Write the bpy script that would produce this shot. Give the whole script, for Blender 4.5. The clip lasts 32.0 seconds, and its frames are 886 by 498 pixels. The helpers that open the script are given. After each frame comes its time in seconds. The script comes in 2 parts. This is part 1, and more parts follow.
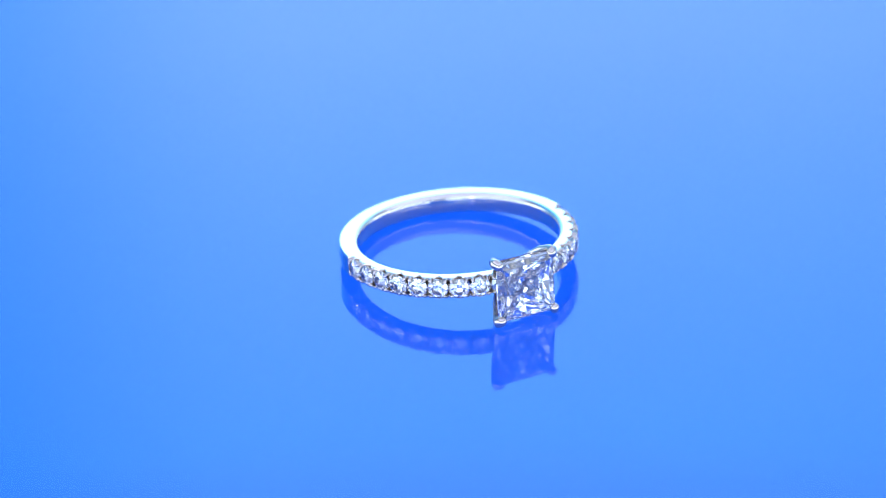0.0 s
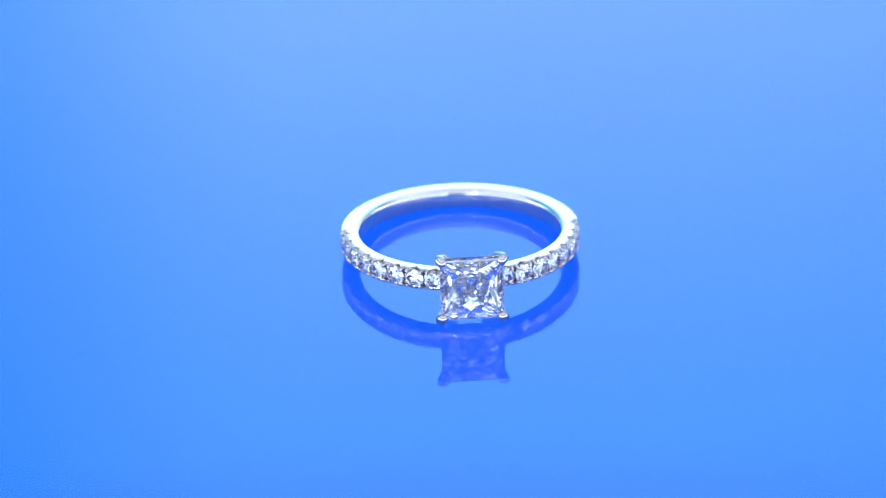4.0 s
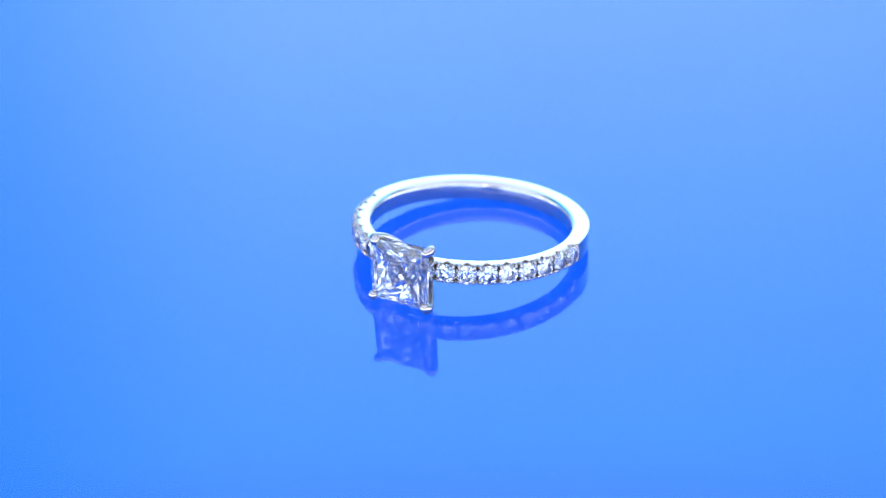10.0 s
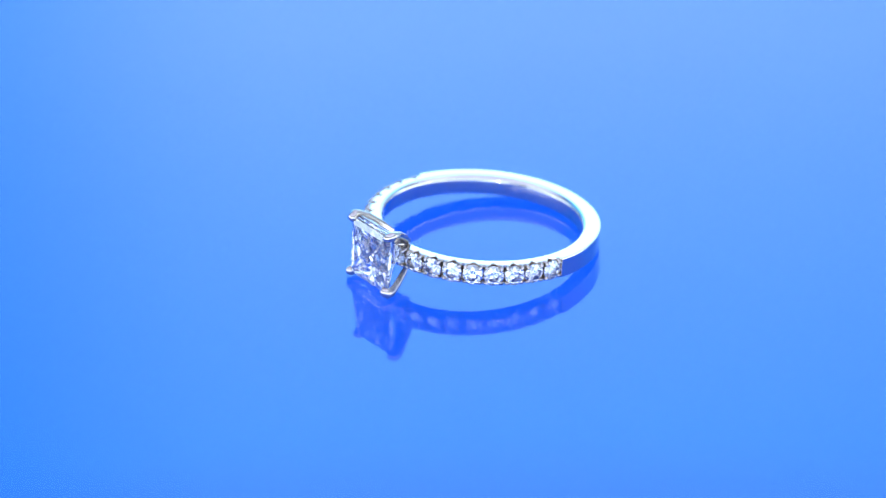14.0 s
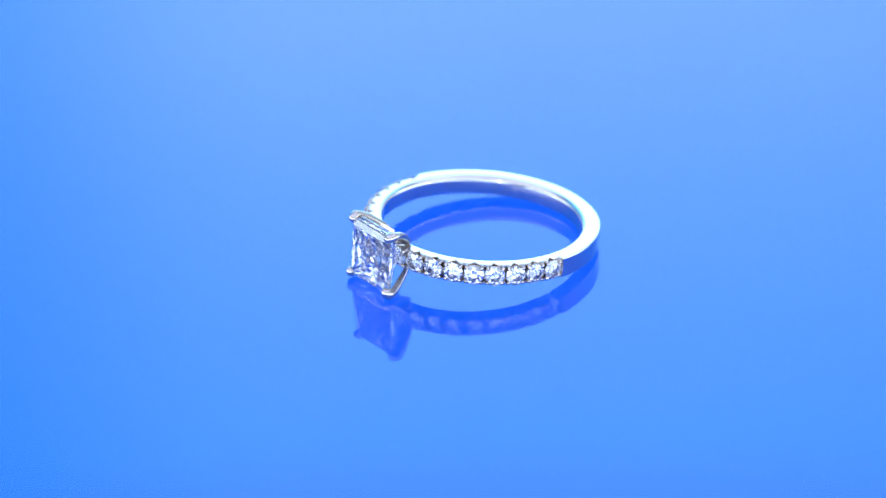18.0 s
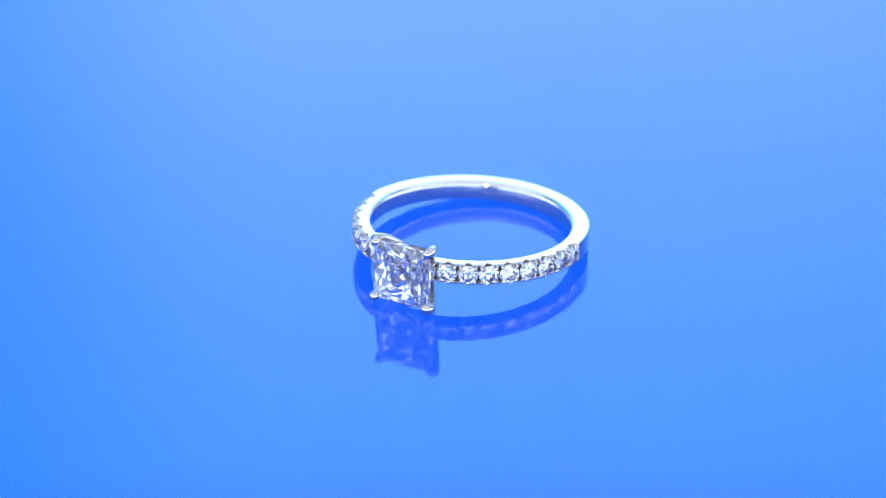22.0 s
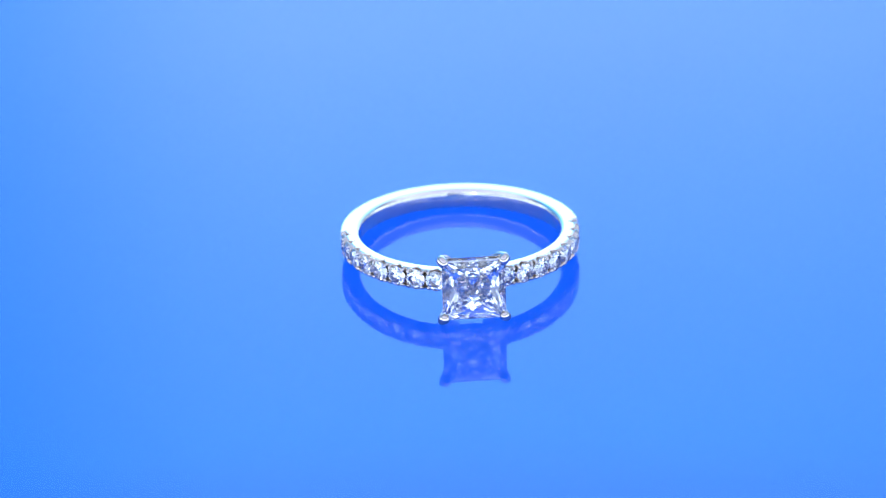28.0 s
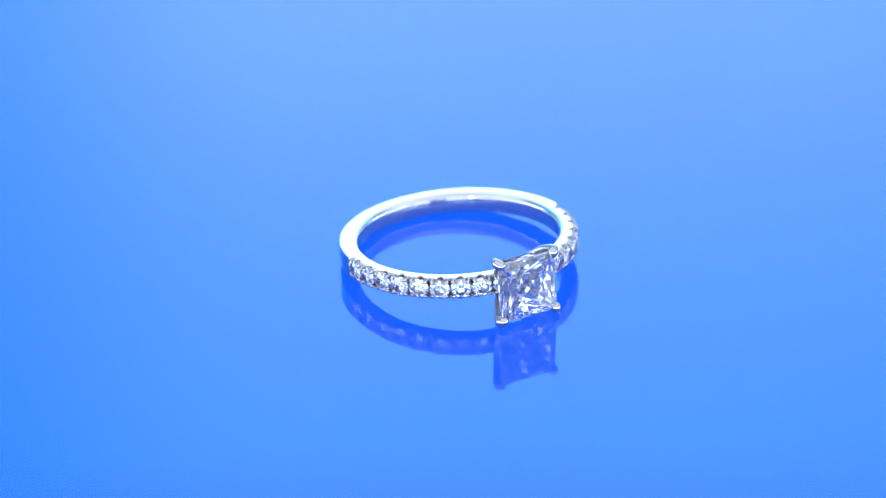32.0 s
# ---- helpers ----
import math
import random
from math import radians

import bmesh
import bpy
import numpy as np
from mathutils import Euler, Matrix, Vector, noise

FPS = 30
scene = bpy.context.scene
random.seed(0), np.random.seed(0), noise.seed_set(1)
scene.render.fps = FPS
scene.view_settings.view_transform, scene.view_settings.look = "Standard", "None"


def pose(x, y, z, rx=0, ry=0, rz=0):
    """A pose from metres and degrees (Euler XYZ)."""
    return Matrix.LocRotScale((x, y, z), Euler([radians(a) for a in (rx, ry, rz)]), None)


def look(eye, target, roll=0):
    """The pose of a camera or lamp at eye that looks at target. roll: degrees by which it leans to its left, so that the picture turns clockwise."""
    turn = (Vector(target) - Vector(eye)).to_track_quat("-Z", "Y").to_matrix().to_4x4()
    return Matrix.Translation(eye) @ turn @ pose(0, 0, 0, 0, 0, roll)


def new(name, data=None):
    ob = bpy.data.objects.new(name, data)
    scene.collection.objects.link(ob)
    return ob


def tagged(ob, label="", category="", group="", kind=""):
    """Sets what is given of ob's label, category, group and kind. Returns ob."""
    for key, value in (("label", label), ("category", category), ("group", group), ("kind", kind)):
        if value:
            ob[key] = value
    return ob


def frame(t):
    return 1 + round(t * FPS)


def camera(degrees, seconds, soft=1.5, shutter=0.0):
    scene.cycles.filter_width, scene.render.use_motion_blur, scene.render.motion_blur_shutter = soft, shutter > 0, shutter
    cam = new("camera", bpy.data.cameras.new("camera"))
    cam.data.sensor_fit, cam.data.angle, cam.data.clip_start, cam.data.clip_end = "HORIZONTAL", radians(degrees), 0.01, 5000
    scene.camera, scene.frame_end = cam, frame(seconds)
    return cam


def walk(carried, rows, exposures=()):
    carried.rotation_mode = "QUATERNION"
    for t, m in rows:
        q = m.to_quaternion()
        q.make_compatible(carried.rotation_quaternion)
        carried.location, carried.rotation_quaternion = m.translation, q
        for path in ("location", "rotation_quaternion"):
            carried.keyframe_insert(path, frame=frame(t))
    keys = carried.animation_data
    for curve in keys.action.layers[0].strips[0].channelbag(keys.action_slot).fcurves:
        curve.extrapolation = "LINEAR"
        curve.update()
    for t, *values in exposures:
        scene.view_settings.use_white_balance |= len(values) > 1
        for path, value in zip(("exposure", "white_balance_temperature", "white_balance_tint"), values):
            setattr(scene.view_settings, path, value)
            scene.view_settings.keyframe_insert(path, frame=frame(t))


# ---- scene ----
# camera: a long close-up lens that stands still and looks down at the plate
cam = camera(15.49, 32.0, soft=1.05)
EYE = Vector((0.0, -0.24173, 0.12933))
YAW, PITCH = radians(-0.938), radians(-27.949)
AIM = EYE + 0.26 * Vector((math.sin(YAW) * math.cos(PITCH), math.cos(YAW) * math.cos(PITCH), math.sin(PITCH)))
still = look(EYE, AIM, -1.311)
walk(cam, [(0.0, still), (32.0, still)])
cam.data.dof.use_dof = True
cam.data.dof.focus_distance = 0.262
cam.data.dof.aperture_fstop = 34

# cut stones throw the light about many times inside
scene.cycles.max_bounces = 24
scene.cycles.glossy_bounces = 20
scene.cycles.diffuse_bounces = 10
scene.cycles.transmission_bounces = 20

# light: an added, unseen tent glows all round; the room outside its camera opening is dim
world = bpy.data.worlds.new("dim_room")
scene.world = world
world.use_nodes = True
world.node_tree.nodes["Background"].inputs[0].default_value = (0.36, 0.45, 0.58, 1)
world.node_tree.nodes["Background"].inputs[1].default_value = 1.0

MM = 0.001
TENT = 0.7


def spot_lamp(name, turn, lift, watts, size, colour):
    """A small round lamp head on the tent's front; turn from straight ahead of the ring, lift over the table."""
    a, e = radians(turn), radians(lift)
    data = bpy.data.lights.new(name, "POINT")
    data.energy, data.shadow_soft_size, data.color = watts, size, colour
    new(name, data).location = Vector((math.sin(a) * math.cos(e), -math.cos(a) * math.cos(e), math.sin(e))) * 0.5


spot_lamp("lamp_key", -17, 14, 1.6, 0.018, (1.0, 0.96, 0.90))
spot_lamp("lamp_side", -88, 12, 0.35, 0.010, (1.0, 0.97, 0.93))
spot_lamp("lamp_side", 66, 13, 0.5, 0.010, (1.0, 0.97, 0.93))


# ---- materials ----
def material(name):
    m = bpy.data.materials.new(name)
    m.use_nodes = True
    t = m.node_tree
    return m, t, t.nodes["Principled BSDF"]


def node(tree, kind, **values):
    n = tree.nodes.new(kind)
    for key, value in values.items():
        n.inputs[key].default_value = value
    return n


def metal_material(name, colour, rough):
    m, t, b = material(name)
    b.inputs["Base Color"].default_value = (*colour, 1)
    b.inputs["Metallic"].default_value = 1.0
    pos = node(t, "ShaderNodeTexCoord")
    n1 = node(t, "ShaderNodeTexNoise", Scale=1800.0, Detail=4.0)
    n2 = node(t, "ShaderNodeTexNoise", Scale=260.0, Detail=2.0)
    for n in (n1, n2):
        t.links.new(pos.outputs["Object"], n.inputs["Vector"])
    add = t.nodes.new("ShaderNodeMath")
    add.operation = "ADD"
    t.links.new(n1.outputs["Fac"], add.inputs[0])
    t.links.new(n2.outputs["Fac"], add.inputs[1])
    ramp = node(t, "ShaderNodeMapRange")
    ramp.inputs["From Min"].default_value, ramp.inputs["From Max"].default_value = 0.6, 1.4
    ramp.inputs["To Min"].default_value, ramp.inputs["To Max"].default_value = rough * 0.7, rough * 1.4
    t.links.new(add.outputs[0], ramp.inputs["Value"])
    t.links.new(ramp.outputs[0], b.inputs["Roughness"])
    bump = node(t, "ShaderNodeBump", Strength=0.04, Distance=0.00002)
    t.links.new(n2.outputs["Fac"], bump.inputs["Height"])
    t.links.new(bump.outputs[0], b.inputs["Normal"])
    return m


METAL = metal_material("polished_white_gold", (0.74, 0.69, 0.64), 0.07)
CLAW_METAL = metal_material("white_gold_claw", (0.60, 0.53, 0.46), 0.2)


def diamond_material():
    m = bpy.data.materials.new("diamond")
    m.use_nodes = True
    t = m.node_tree
    t.nodes.remove(t.nodes["Principled BSDF"])
    g = node(t, "ShaderNodeBsdfGlass", Roughness=0.0, IOR=2.417, Color=(1, 1, 1, 1))
    t.links.new(g.outputs[0], t.nodes["Material Output"].inputs["Surface"])
    return m


DIAMOND = diamond_material()


def acrylic_material(name, colour, rough):
    """Solid glossy plastic with the faintest clouding in its colour."""
    m, t, b = material(name)
    pos = node(t, "ShaderNodeTexCoord")
    n = node(t, "ShaderNodeTexNoise", Scale=7.0, Detail=3.0)
    t.links.new(pos.outputs["Object"], n.inputs["Vector"])
    mix = node(t, "ShaderNodeMix")
    mix.data_type = "RGBA"
    mix.inputs[6].default_value = (*[c * 0.99 for c in colour], 1)
    mix.inputs[7].default_value = (*colour, 1)
    t.links.new(n.outputs["Fac"], mix.inputs[0])
    t.links.new(mix.outputs[2], b.inputs["Base Color"])
    b.inputs["Roughness"].default_value, b.inputs["IOR"].default_value = rough, 1.5
    return m


ACRYLIC = acrylic_material("deep_blue_acrylic", (0.021, 0.225, 0.995), 0.6)
ACRYLIC.node_tree.nodes["Principled BSDF"].inputs["Specular IOR Level"].default_value = 0.0
SHEET = acrylic_material("satin_blue_plastic", (0.02, 0.13, 0.75), 0.45)

# the plate's clear polished top layer
CLEAR = bpy.data.materials.new("clear_acrylic")
CLEAR.use_nodes = True
CLEAR.node_tree.nodes.remove(CLEAR.node_tree.nodes["Principled BSDF"])
CLEAR.node_tree.links.new(node(CLEAR.node_tree, "ShaderNodeBsdfGlass", Roughness=0.0, IOR=1.5, Color=(1, 1, 1, 1)).outputs[0], CLEAR.node_tree.nodes["Material Output"].inputs["Surface"])


def tent_material():
    """Painted glow of the added tent: a blue back wall that whitens towards the table, paler front bands, a dim roof.
    """
    m = bpy.data.materials.new("painted_tent_glow")
    m.use_nodes = True
    t = m.node_tree
    t.nodes.remove(t.nodes["Principled BSDF"])
    geo = t.nodes.new("ShaderNodeTexCoord")
    sep = t.nodes.new("ShaderNodeSeparateXYZ")
    t.links.new(geo.outputs["Object"], sep.inputs[0])

    def fade(axis, start, end):
        n = node(t, "ShaderNodeMapRange")
        n.interpolation_type = "SMOOTHSTEP"
        n.inputs["From Min"].default_value, n.inputs["From Max"].default_value = start, end
        t.links.new(sep.outputs[axis], n.inputs["Value"])
        return n.outputs[0]

    def blend(kind, fac, a, b):
        n = node(t, "ShaderNodeMix")
        n.data_type, n.blend_type = "RGBA", kind
        for slot, v in ((0, fac), (6, a), (7, b)):
            if isinstance(v, (float, int)):
                n.inputs[slot].default_value = v
            elif isinstance(v, tuple):
                n.inputs[slot].default_value = (*v, 1)
            else:
                t.links.new(v, n.inputs[slot])
        return n.outputs[2]

    def heights(stops):
        span = node(t, "ShaderNodeMapRange")
        span.inputs["From Max"].default_value = TENT
        t.links.new(sep.outputs["Z"], span.inputs["Value"])
        ramp = t.nodes.new("ShaderNodeValToRGB")
        r = ramp.color_ramp
        r.elements[0].position, r.elements[0].color = stops[0][0] / TENT, (*stops[0][1], 1)
        r.elements[1].position, r.elements[1].color = stops[-1][0] / TENT, (*stops[-1][1], 1)
        for at, c in stops[1:-1]:
            r.elements.new(at / TENT).color = (*c, 1)
        t.links.new(span.outputs[0], ramp.inputs[0])
        return ramp.outputs[0]

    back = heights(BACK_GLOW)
    # light falloff painted into the back wall: its glow dims towards both sides
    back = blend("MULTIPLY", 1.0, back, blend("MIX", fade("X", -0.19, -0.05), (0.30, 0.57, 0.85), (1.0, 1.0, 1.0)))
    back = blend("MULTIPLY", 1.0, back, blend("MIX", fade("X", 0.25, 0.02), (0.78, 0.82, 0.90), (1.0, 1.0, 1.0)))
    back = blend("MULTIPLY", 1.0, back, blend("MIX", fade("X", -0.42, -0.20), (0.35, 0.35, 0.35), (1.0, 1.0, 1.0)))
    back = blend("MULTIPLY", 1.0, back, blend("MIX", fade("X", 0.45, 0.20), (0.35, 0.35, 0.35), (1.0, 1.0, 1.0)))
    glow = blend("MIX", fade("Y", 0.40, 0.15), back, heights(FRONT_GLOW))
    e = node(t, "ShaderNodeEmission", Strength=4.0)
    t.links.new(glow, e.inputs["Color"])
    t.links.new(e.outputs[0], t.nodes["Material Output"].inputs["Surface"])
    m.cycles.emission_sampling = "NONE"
    return m


# painted light: height over the table and a quarter of the glow there
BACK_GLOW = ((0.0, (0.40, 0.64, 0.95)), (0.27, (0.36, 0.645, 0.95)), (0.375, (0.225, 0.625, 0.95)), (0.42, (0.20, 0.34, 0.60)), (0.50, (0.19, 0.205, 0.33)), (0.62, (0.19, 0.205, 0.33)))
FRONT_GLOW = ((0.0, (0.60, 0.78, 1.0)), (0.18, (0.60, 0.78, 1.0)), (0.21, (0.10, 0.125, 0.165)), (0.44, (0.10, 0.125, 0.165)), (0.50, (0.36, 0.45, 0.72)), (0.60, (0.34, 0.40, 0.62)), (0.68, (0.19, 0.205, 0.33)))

TENT_GLOW = tent_material()


def plain_material(name, colour, rough):
    m, t, b = material(name)
    n = node(t, "ShaderNodeTexNoise", Scale=40.0, Detail=5.0)
    mix = node(t, "ShaderNodeMix")
    mix.data_type = "RGBA"
    mix.inputs[6].default_value = (*[c * 0.9 for c in colour], 1)
    mix.inputs[7].default_value = (*colour, 1)
    t.links.new(n.outputs["Fac"], mix.inputs[0])
    t.links.new(mix.outputs[2], b.inputs["Base Color"])
    b.inputs["Roughness"].default_value = rough
    return m


WHITE = plain_material("white_table_laminate", (0.75, 0.76, 0.78), 0.4)
DARK = plain_material("dark_plastic", (0.03, 0.03, 0.035), 0.4)


# ---- mesh helpers ----
def mesh_of(name, bm, mat, smooth=True):
    bmesh.ops.recalc_face_normals(bm, faces=bm.faces)
    for f in bm.faces:
        f.smooth = smooth
    me = bpy.data.meshes.new(name)
    bm.to_mesh(me)
    bm.free()
    me.materials.append(mat)
    return me


def put(name, me, parent, m=Matrix(), label=""):
    ob = new(name, me)
    ob.parent = parent
    ob.matrix_basis = m
    return tagged(ob, label) if label else ob


def part(name, bm, mat, parent, label="", smooth=True, m=Matrix()):
    return put(name, mesh_of(name, bm, mat, smooth), parent, m, label)


def lathe(bm, profile, steps, closed=False):
    """Turn a profile of (radius, height) round z."""
    rings = []
    for i in range(steps):
        a = 2 * math.pi * i / steps
        rings.append([bm.verts.new((r * math.cos(a), r * math.sin(a), z)) for r, z in profile])
    n = len(profile)
    for i in range(steps):
        a, b = rings[i], rings[(i + 1) % steps]
        for j in range(n if closed else n - 1):
            k = (j + 1) % n
            bm.faces.new((a[j], b[j], b[k], a[k]))
    bmesh.ops.remove_doubles(bm, verts=bm.verts, dist=1e-7)


def tube(bm, points, radii, sides=12):
    """A round bar along points, closed by domes."""
    pts = [Vector(p) for p in points]
    rings = []
    up = Vector((0.123, 0.31, 0.94)).normalized()
    rows = []
    way = (pts[1] - pts[0]).normalized()
    for s in (0.15, 0.45, 0.72, 0.92):
        rows.append((pts[0] - way * radii[0] * math.sqrt(1 - s * s), way, radii[0] * s))
    for i, p in enumerate(pts):
        a, b = pts[max(i - 1, 0)], pts[min(i + 1, len(pts) - 1)]
        rows.append((p, (b - a).normalized(), radii[i]))
    way = (pts[-1] - pts[-2]).normalized()
    for s in (0.92, 0.72, 0.45, 0.15):
        rows.append((pts[-1] + way * radii[-1] * math.sqrt(1 - s * s), way, radii[-1] * s))
    for p, way, r in rows:
        x = way.cross(up).normalized()
        y = way.cross(x)
        rings.append([bm.verts.new(p + r * (math.cos(2 * math.pi * k / sides) * x + math.sin(2 * math.pi * k / sides) * y)) for k in range(sides)])
    for a, b in zip(rings, rings[1:]):
        for k in range(sides):
            bm.faces.new((a[k], a[(k + 1) % sides], b[(k + 1) % sides], b[k]))
    bm.faces.new(rings[0][::-1])
    bm.faces.new(rings[-1])


def gem(planes, size):
    """A convex stone cut from a block by (normal, distance) planes."""
    bm = bmesh.new()
    bmesh.ops.create_cube(bm, size=size)
    for n, d in planes:
        n = Vector(n).normalized()
        cut = bmesh.ops.bisect_plane(bm, geom=bm.verts[:] + bm.edges[:] + bm.faces[:], dist=1e-7, plane_co=n * d, plane_no=n, clear_outer=True)
        edges = [e for e in cut["geom_cut"] if isinstance(e, bmesh.types.BMEdge)]
        if len(edges) >= 3:
            bmesh.ops.contextual_create(bm, geom=edges)
    bmesh.ops.remove_doubles(bm, verts=bm.verts, dist=2e-6)
    return bm


def slant(azimuth, angle):
    """A facet's normal: turned by azimuth, leaning by angle from the stone's axis z."""
    a, s = radians(azimuth), radians(angle)
    return Vector((math.sin(s) * math.cos(a), math.sin(s) * math.sin(a), math.cos(s)))


# ---- setting ----
def build_setting():
    plate = new("turntable")
    tagged(plate, "glossy blue acrylic turntable plate under the ring", "turntable")
    bm = bmesh.new()
    lathe(bm, [(0.0, -0.010), (0.2, -0.010), (0.2, -0.0152), (0.1995, -0.0158), (0.0, -0.016)], 160)
    part("plate", bm, ACRYLIC, plate, "thick bright blue acrylic plate", smooth=False)
    # its clear top is fused to the blue below, so it has no underside of its own
    bm = bmesh.new()
    lathe(bm, [(0.0, 0.0), (0.1985, 0.0), (0.1997, -0.0004), (0.2, -0.0008), (0.2, -0.0099)], 160)
    clear = part("clear_top", bm, CLEAR, plate, "clear mirror-polished top layer", smooth=False)
    clear.visible_shadow = False
    bm = bmesh.new()
    lathe(bm, [(0.0, -0.016), (0.188, -0.016), (0.19, -0.0165), (0.19, -0.0175), (0.188, -0.018), (0.0, -0.018)], 160)
    part("tray", bm, SHEET, plate, "satin blue tray under the plate", smooth=False)
    bm = bmesh.new()
    lathe(bm, [(0.0, -0.018), (0.09, -0.018), (0.095, -0.020), (0.095, -0.028), (0.0, -0.028)], 64)
    part("base", bm, DARK, plate, "dark plastic base", smooth=False)

    bm = bmesh.new()
    lathe(bm, [(0.0, -0.028), (TENT + 0.05, -0.028), (TENT + 0.05, -0.053), (0.0, -0.053)], 96)
    floor = new("floor", mesh_of("floor", bm, WHITE, False))
    tagged(floor, "white laminate table top under the turntable", "floor", kind="structure")

    # the tent, added out of view: half a glowing globe, with an opening for the camera
    bm = bmesh.new()
    bmesh.ops.create_uvsphere(bm, u_segments=96, v_segments=90, radius=TENT)
    gone = []
    for f in bm.faces:
        c = f.calc_center_median().normalized()
        lift = math.degrees(math.asin(c.z))
        turn = abs(math.degrees(math.atan2(c.x, -c.y)))
        if lift < -2 or (17 < lift < 40 and turn < 64):
            gone.append(f)
    bmesh.ops.delete(bm, geom=gone, context="FACES")
    tent = new("backdrop", mesh_of("backdrop", bm, TENT_GLOW))
    tagged(tent, "unseen light tent added all round, its pale bluish glow painted in", "backdrop", kind="structure")
    return plate


# ---- the ring ----
# in millimetres: the ring's axis is z, its middle plane z = 0, the large stone points to -y
RING_WIDTH, RIM_IN, RIM_OUT = 1.75, 8.43, 10.0
PAVE_END, STEP = 93.6, 10.2
STONES = [7.0 + STEP * k for k in range(9)]
HEAD_Z = 0.105


def away(angle, r, z=0.0):
    """A point at that many degrees from the large stone."""
    a = radians(angle - 90)
    return Vector((r * math.cos(a), r * math.sin(a), z)) * MM


def band_mesh():
    bm = bmesh.new()
    steps, rings = 576, []
    half = RING_WIDTH / 2
    for i in range(steps):
        deg = -180 + 360 * i / steps
        off = abs(deg)
        pave = off < PAVE_END
        # the wall is notched behind the middle of each small stone
        swing = abs((off - STONES[0] + STEP / 2) % STEP - STEP / 2)
        out = RIM_OUT - (0.40 + 0.42 * max(0.0, 1 - swing / 2.2) if pave else 0.0)
        # under the stones the outside is a channel between two walls, deepest under the head
        floor_r = (8.47 if off < 9 else 8.95) if pave else out
        wall = 0.24 if pave else half - 0.4
        # flat rim, crisp outer edge, inside rounded over for comfort
        curl = [(RIM_IN + 0.42 - 0.42 * math.sin(radians(k)), half - 0.42 + 0.42 * math.cos(radians(k))) for k in (0, 15, 30, 45, 60, 75, 90)]
        prof = [(floor_r, 0), (floor_r, half - wall), (out - (0.03 if pave else 0), half - wall + 0.01), (out, half - wall + 0.05), (out, half - 0.09), (out - 0.03, half - 0.03), (out - 0.09, half)] + curl + [(curl[-1][0], 0)]
        prof += [(r, -z) for r, z in reversed(curl)] + [(r, -z) for r, z in reversed(prof[1:7])]
        rings.append([bm.verts.new(away(deg, r, z)) for r, z in prof])
    n = len(rings[0])
    for i in range(steps):
        a, b = rings[i], rings[(i + 1) % steps]
        for j in range(n):
            k = (j + 1) % n
            bm.faces.new((a[j], b[j], b[k], a[k]))
    return bm


def round_brilliant(r):
    """A small round stone, table towards +z, girdle at z = 0."""
    planes = [((0, 0, 1), 0.30 * r)]
    for k in range(8):
        planes.append((slant(45 * k, 34), math.sin(radians(34)) * r * 0.99 + 0.02 * r))
        planes.append((slant(45 * k, 180 - 41), math.sin(radians(41)) * r * 0.99))
    for k in range(16):
        az = 22.5 * k + 11.25
        planes.append((slant(az, 41), math.sin(radians(41)) * r * 1.0 + 0.015 * r))
        planes.append((slant(az, 180 - 43), math.sin(radians(43)) * r * 1.0))
        planes.append((slant(az, 90), r))
    for k in range(8):
        planes.append((slant(45 * k + 22.5, 22), 0.478 * r))
    return gem(planes, 6 * r)


def princess_stone(h):
    """The square stone: h is half its width, table towards +z, girdle at z = 0."""
    planes = [((0, 0, 1), 0.125 * h)]
    for k in range(4):
        az = 90 * k
        planes.append((slant(az, 90), h))
        planes.append((slant(az + 45, 90), h * 1.395))
        # crown: two rows and kite-shaped corner facets
        planes.append((slant(az, 34.7), slant(az, 34.7).dot(slant(az, 90) * h) + 0.006 * h))
        planes.append((slant(az, 24.9), slant(az, 24.9).dot(slant(az, 90) * 0.88 * h + Vector((0, 0, 0.075 * h)))))
        for s in (-1, 1):
            n = slant(az + 20 * s, 33.8)
            planes.append((n, n.dot(Matrix.Rotation(radians(az), 3, "Z") @ Vector((h, s * h, 0.012 * h)))))
    # pavilion: long facets fan from each corner to the middle line of the sides, steepest at the girdle
    for reach, slope in ((1.12, 0.76), (1.15, 0.88), (1.213, 1.02), (1.33, 1.20), (1.67, 1.60)):
        turn = math.degrees(math.atan(reach / slope - 1))
        lean = math.degrees(math.atan(slope / math.cos(radians(turn))))
        for k in range(4):
            for s in (-1, 1):
                n = slant(90 * k + s * turn, 180 - lean)
                planes.append((n, n.dot(Matrix.Rotation(radians(90 * k), 3, "Z") @ Vector((h, s * h, -0.03 * h)))))
    return gem(planes, 8 * h)


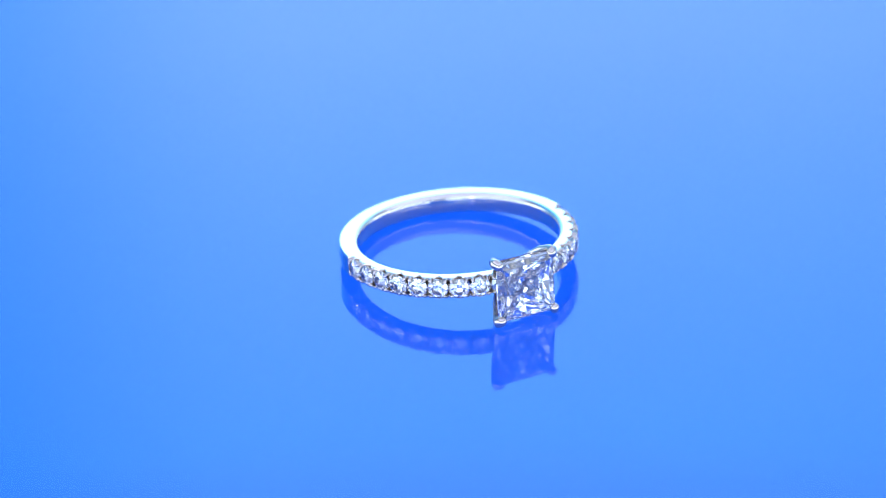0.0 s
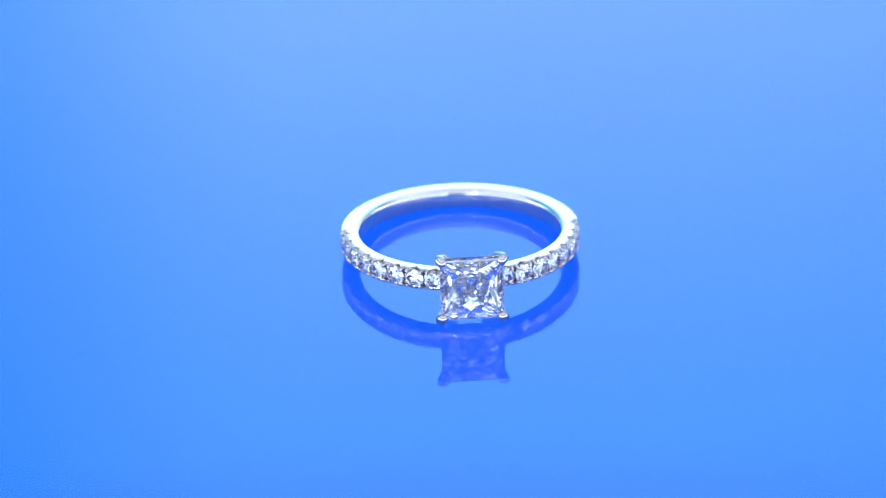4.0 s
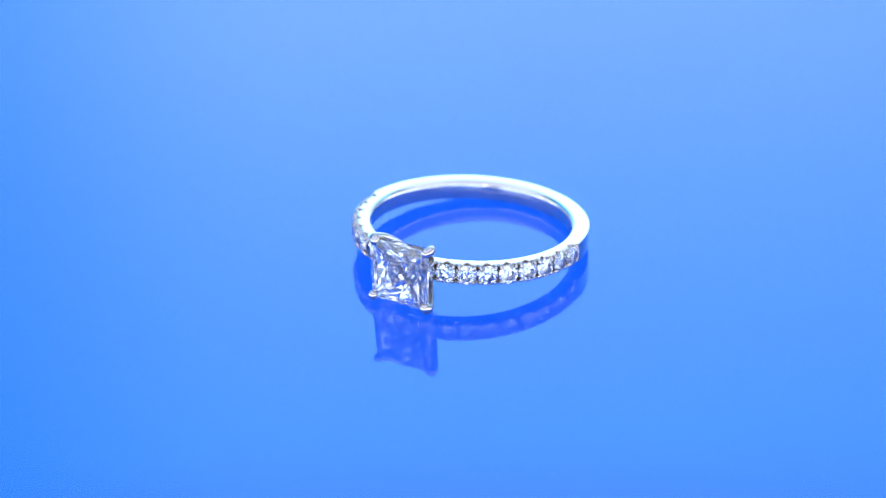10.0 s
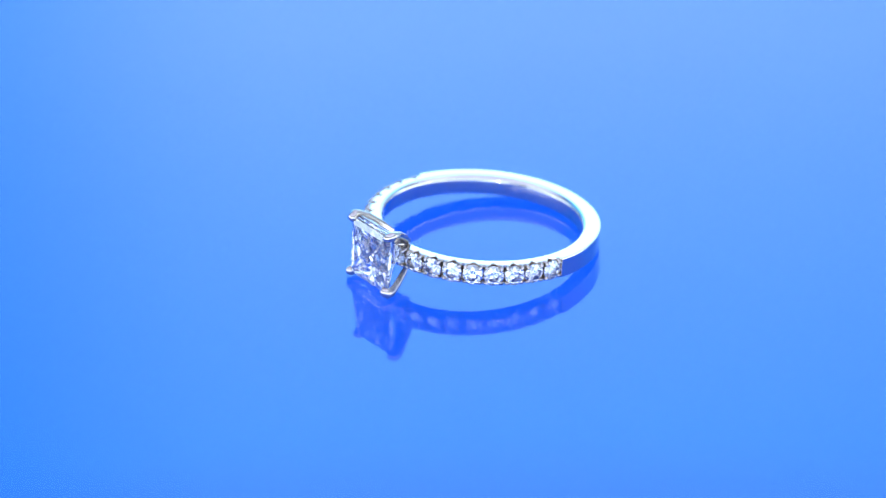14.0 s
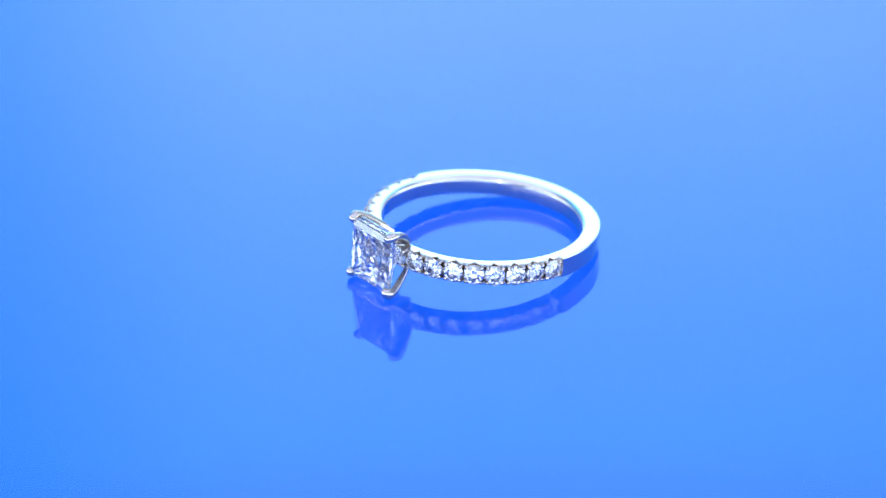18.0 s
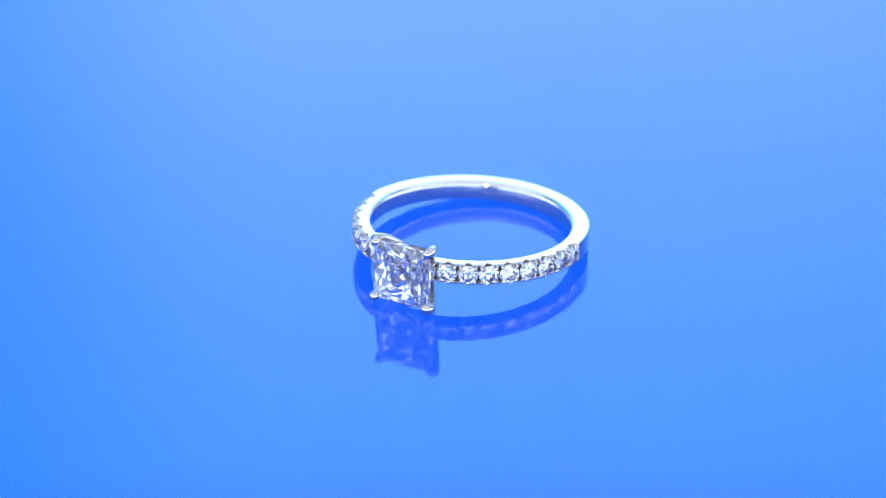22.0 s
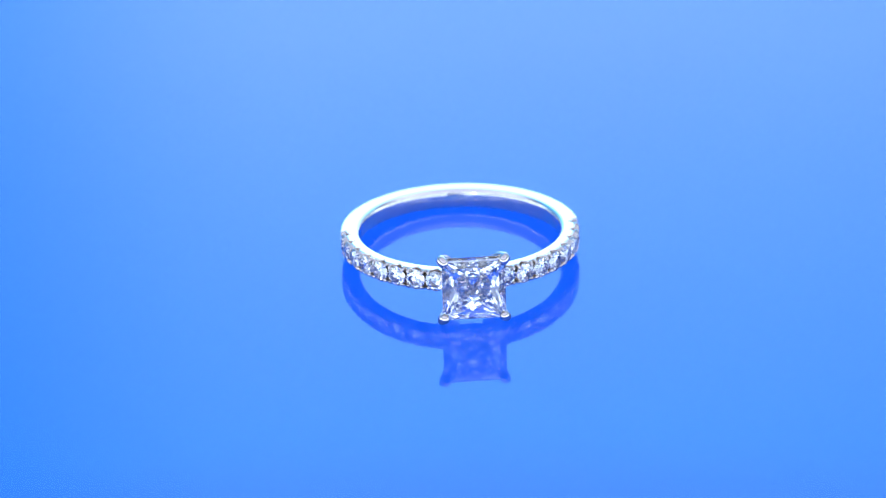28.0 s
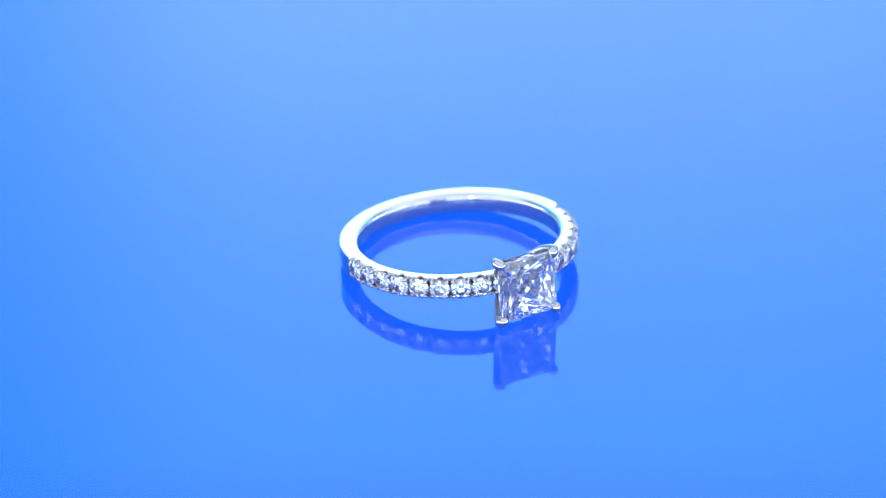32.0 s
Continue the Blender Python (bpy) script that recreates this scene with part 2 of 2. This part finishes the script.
def build_ring():
    ring = new("ring")
    tagged(ring, "white gold diamond ring with a square stone, lying on blue acrylic", "ring")
    band = part("band", band_mesh(), METAL, ring, "polished white gold band")
    for poly in band.data.polygons:
        poly.use_smooth = True
    band.data.set_sharp_from_angle(angle=radians(25))

    # small stones, each held by four claws
    small = mesh_of("side_stone", round_brilliant(0.868 * MM), DIAMOND, False)
    bm = bmesh.new()
    tube(bm, [(0, 0, -0.55 * MM), (0, 0, -0.1 * MM), (0.02 * MM, 0, 0.06 * MM), (0.09 * MM, 0, 0.13 * MM)], [0.20 * MM, 0.19 * MM, 0.18 * MM, 0.13 * MM], 8)
    claw = mesh_of("claw", bm, CLAW_METAL)
    bm = bmesh.new()
    lathe(bm, [(0.80 * MM, -0.12 * MM), (0.84 * MM, -0.05 * MM), (0.80 * MM, 0.0), (0.74 * MM, -0.1 * MM), (0.42 * MM, -0.45 * MM), (0.62 * MM, -0.62 * MM)], 24, True)
    seat = mesh_of("stone_seat", bm, CLAW_METAL)
    for s in (-1, 1):
        for off in STONES:
            turn = Matrix.Rotation(radians(s * off - 90), 4, "Z")
            # stone space: z outwards, x along the ring's axis
            base = Matrix.Translation(away(s * off, 9.80)) @ turn @ Matrix(((0, 0, 1, 0), (0, 1, 0, 0), (-1, 0, 0, 0), (0, 0, 0, 1)))
            put("side_stone", small, ring, base @ pose(0, 0, 0, random.uniform(-3, 3), random.uniform(-3, 3), random.uniform(0, 45)), "small round brilliant diamond")
            put("stone_seat", seat, band, base)
            for a in (1, -1):
                for b in (1, -1):
                    spot = pose(a * 0.66 * MM, b * 0.64 * MM, 0, 0, 0, math.degrees(math.atan2(-b * 0.64, -a * 0.66)))
                    put("claw", claw, band, base @ spot)

    # the head: square stone, four claw prongs that run back to the band, two rails
    half = 2.58
    out = Matrix(((1, 0, 0, 0), (0, 0, -1, 0), (0, 1, 0, 0), (0, 0, 0, 1)))
    front = Matrix.Translation((0, -11.72 * MM, HEAD_Z * MM)) @ out
    part("centre_stone", princess_stone(half * MM), DIAMOND, ring, "square princess-cut diamond", smooth=False, m=front)
    for sx in (-1, 1):
        for sz in (-1, 1):
            bm = bmesh.new()
            c = 2.56
            path = [(sx * 1.15, -8.62, sz * 1.08), (sx * 1.6, -9.4, HEAD_Z * 0.5 + sz * 1.66), (sx * 2.17, -10.5, HEAD_Z + sz * 2.33), (sx * c, -11.3, HEAD_Z + sz * c), (sx * (c + 0.02), -11.6, HEAD_Z + sz * (c + 0.02)), (sx * (c - 0.12), -11.82, HEAD_Z + sz * (c - 0.12))]
            tube(bm, [Vector(p) * MM for p in path], [r * MM for r in (0.20, 0.28, 0.34, 0.38, 0.43, 0.42)], 14)
            part("prong", bm, CLAW_METAL, ring, "rounded white gold claw prong")
    # sloping shoulder plate between the two upper prongs, from the band out to the girdle
    bm = bmesh.new()
    rows = []
    for y, wide, z, dip in ((-8.55, 1.15, 1.00, 0.34), (-9.0, 1.35, 1.36, 0.36), (-9.5, 1.65, 1.72, 0.34), (-10.2, 2.0, 2.16, 0.25), (-10.9, 2.25, 2.50, 0.12), (-11.45, 2.32, 2.68, 0.02)):
        zz = HEAD_Z * min(1.0, (-y - 8.5) / 2.0) + z
        lip = 0.09 if y > -11.2 else 0.05
        across = [-1 + 0.25 * k for k in range(9)]
        cross = [(x, lip - dip * (1 - x * x)) for x in across] + [(x, -lip - dip * (1 - x * x)) for x in reversed(across)]
        rows.append([bm.verts.new(Vector((wide * x, y, zz + d)) * MM) for x, d in cross])
    n = len(rows[0])
    for p, q in zip(rows, rows[1:]):
        for k in range(n):
            bm.faces.new((p[k], p[(k + 1) % n], q[(k + 1) % n], q[k]))
    bm.faces.new(rows[0][::-1])
    bm.faces.new(rows[-1])
    plate = part("gallery_plate", bm, METAL, ring, "polished sloping plate between two prongs")
    plate.data.set_sharp_from_angle(angle=radians(30))
    # saddle that carries the head on the band
    for sz in (-1, 1):
        bm = bmesh.new()
        tube(bm, [Vector(p) * MM for p in ((-1.5, -8.75, sz * 0.62), (-0.7, -8.60, sz * 0.66), (0.0, -8.56, sz * 0.68), (0.7, -8.60, sz * 0.66), (1.5, -8.75, sz * 0.62))], [0.22 * MM] * 5, 10)
        part("saddle", bm, METAL, ring, "curved polished saddle under the head")
    return ring


# ---- movement ----
# the plate turns at an even pace, stops and turns back
OMEGA, BACK = 5.7626, 15.93
RIM_CENTRE = Vector((-2.6541, -0.1545, 2.7249)) * MM
TILT = (math.sin(radians(-2.3334)), math.sin(radians(5.0065)))
HEAD_TURN = -61.95


def ring_rest():
    n = Vector((TILT[0], TILT[1], 1)).normalized()
    e1 = Vector((0, 1, 0)).cross(n).normalized()
    e2 = n.cross(e1)
    a = radians(HEAD_TURN)
    y = -(math.cos(a) * e1 + math.sin(a) * e2)
    x = y.cross(n)
    m = Matrix((x, y, n)).transposed().to_4x4()
    m.translation = RIM_CENTRE - n * RING_WIDTH / 2 * MM
    return m


def turned(t):
    return -OMEGA * (t if t < BACK else 2 * BACK - t)


setting_plate = build_setting()
the_ring = build_ring()


def motions():
    times = sorted([0.5 * k for k in range(65)] + [0.1, 0.2, 31.8, 31.9, BACK])
    rest = ring_rest()
    walk(the_ring, [(t, pose(0, 0, 0, 0, 0, turned(t)) @ rest) for t in times])
    walk(setting_plate, [(t, pose(0, 0, 0, 0, 0, turned(t))) for t in times])


motions()
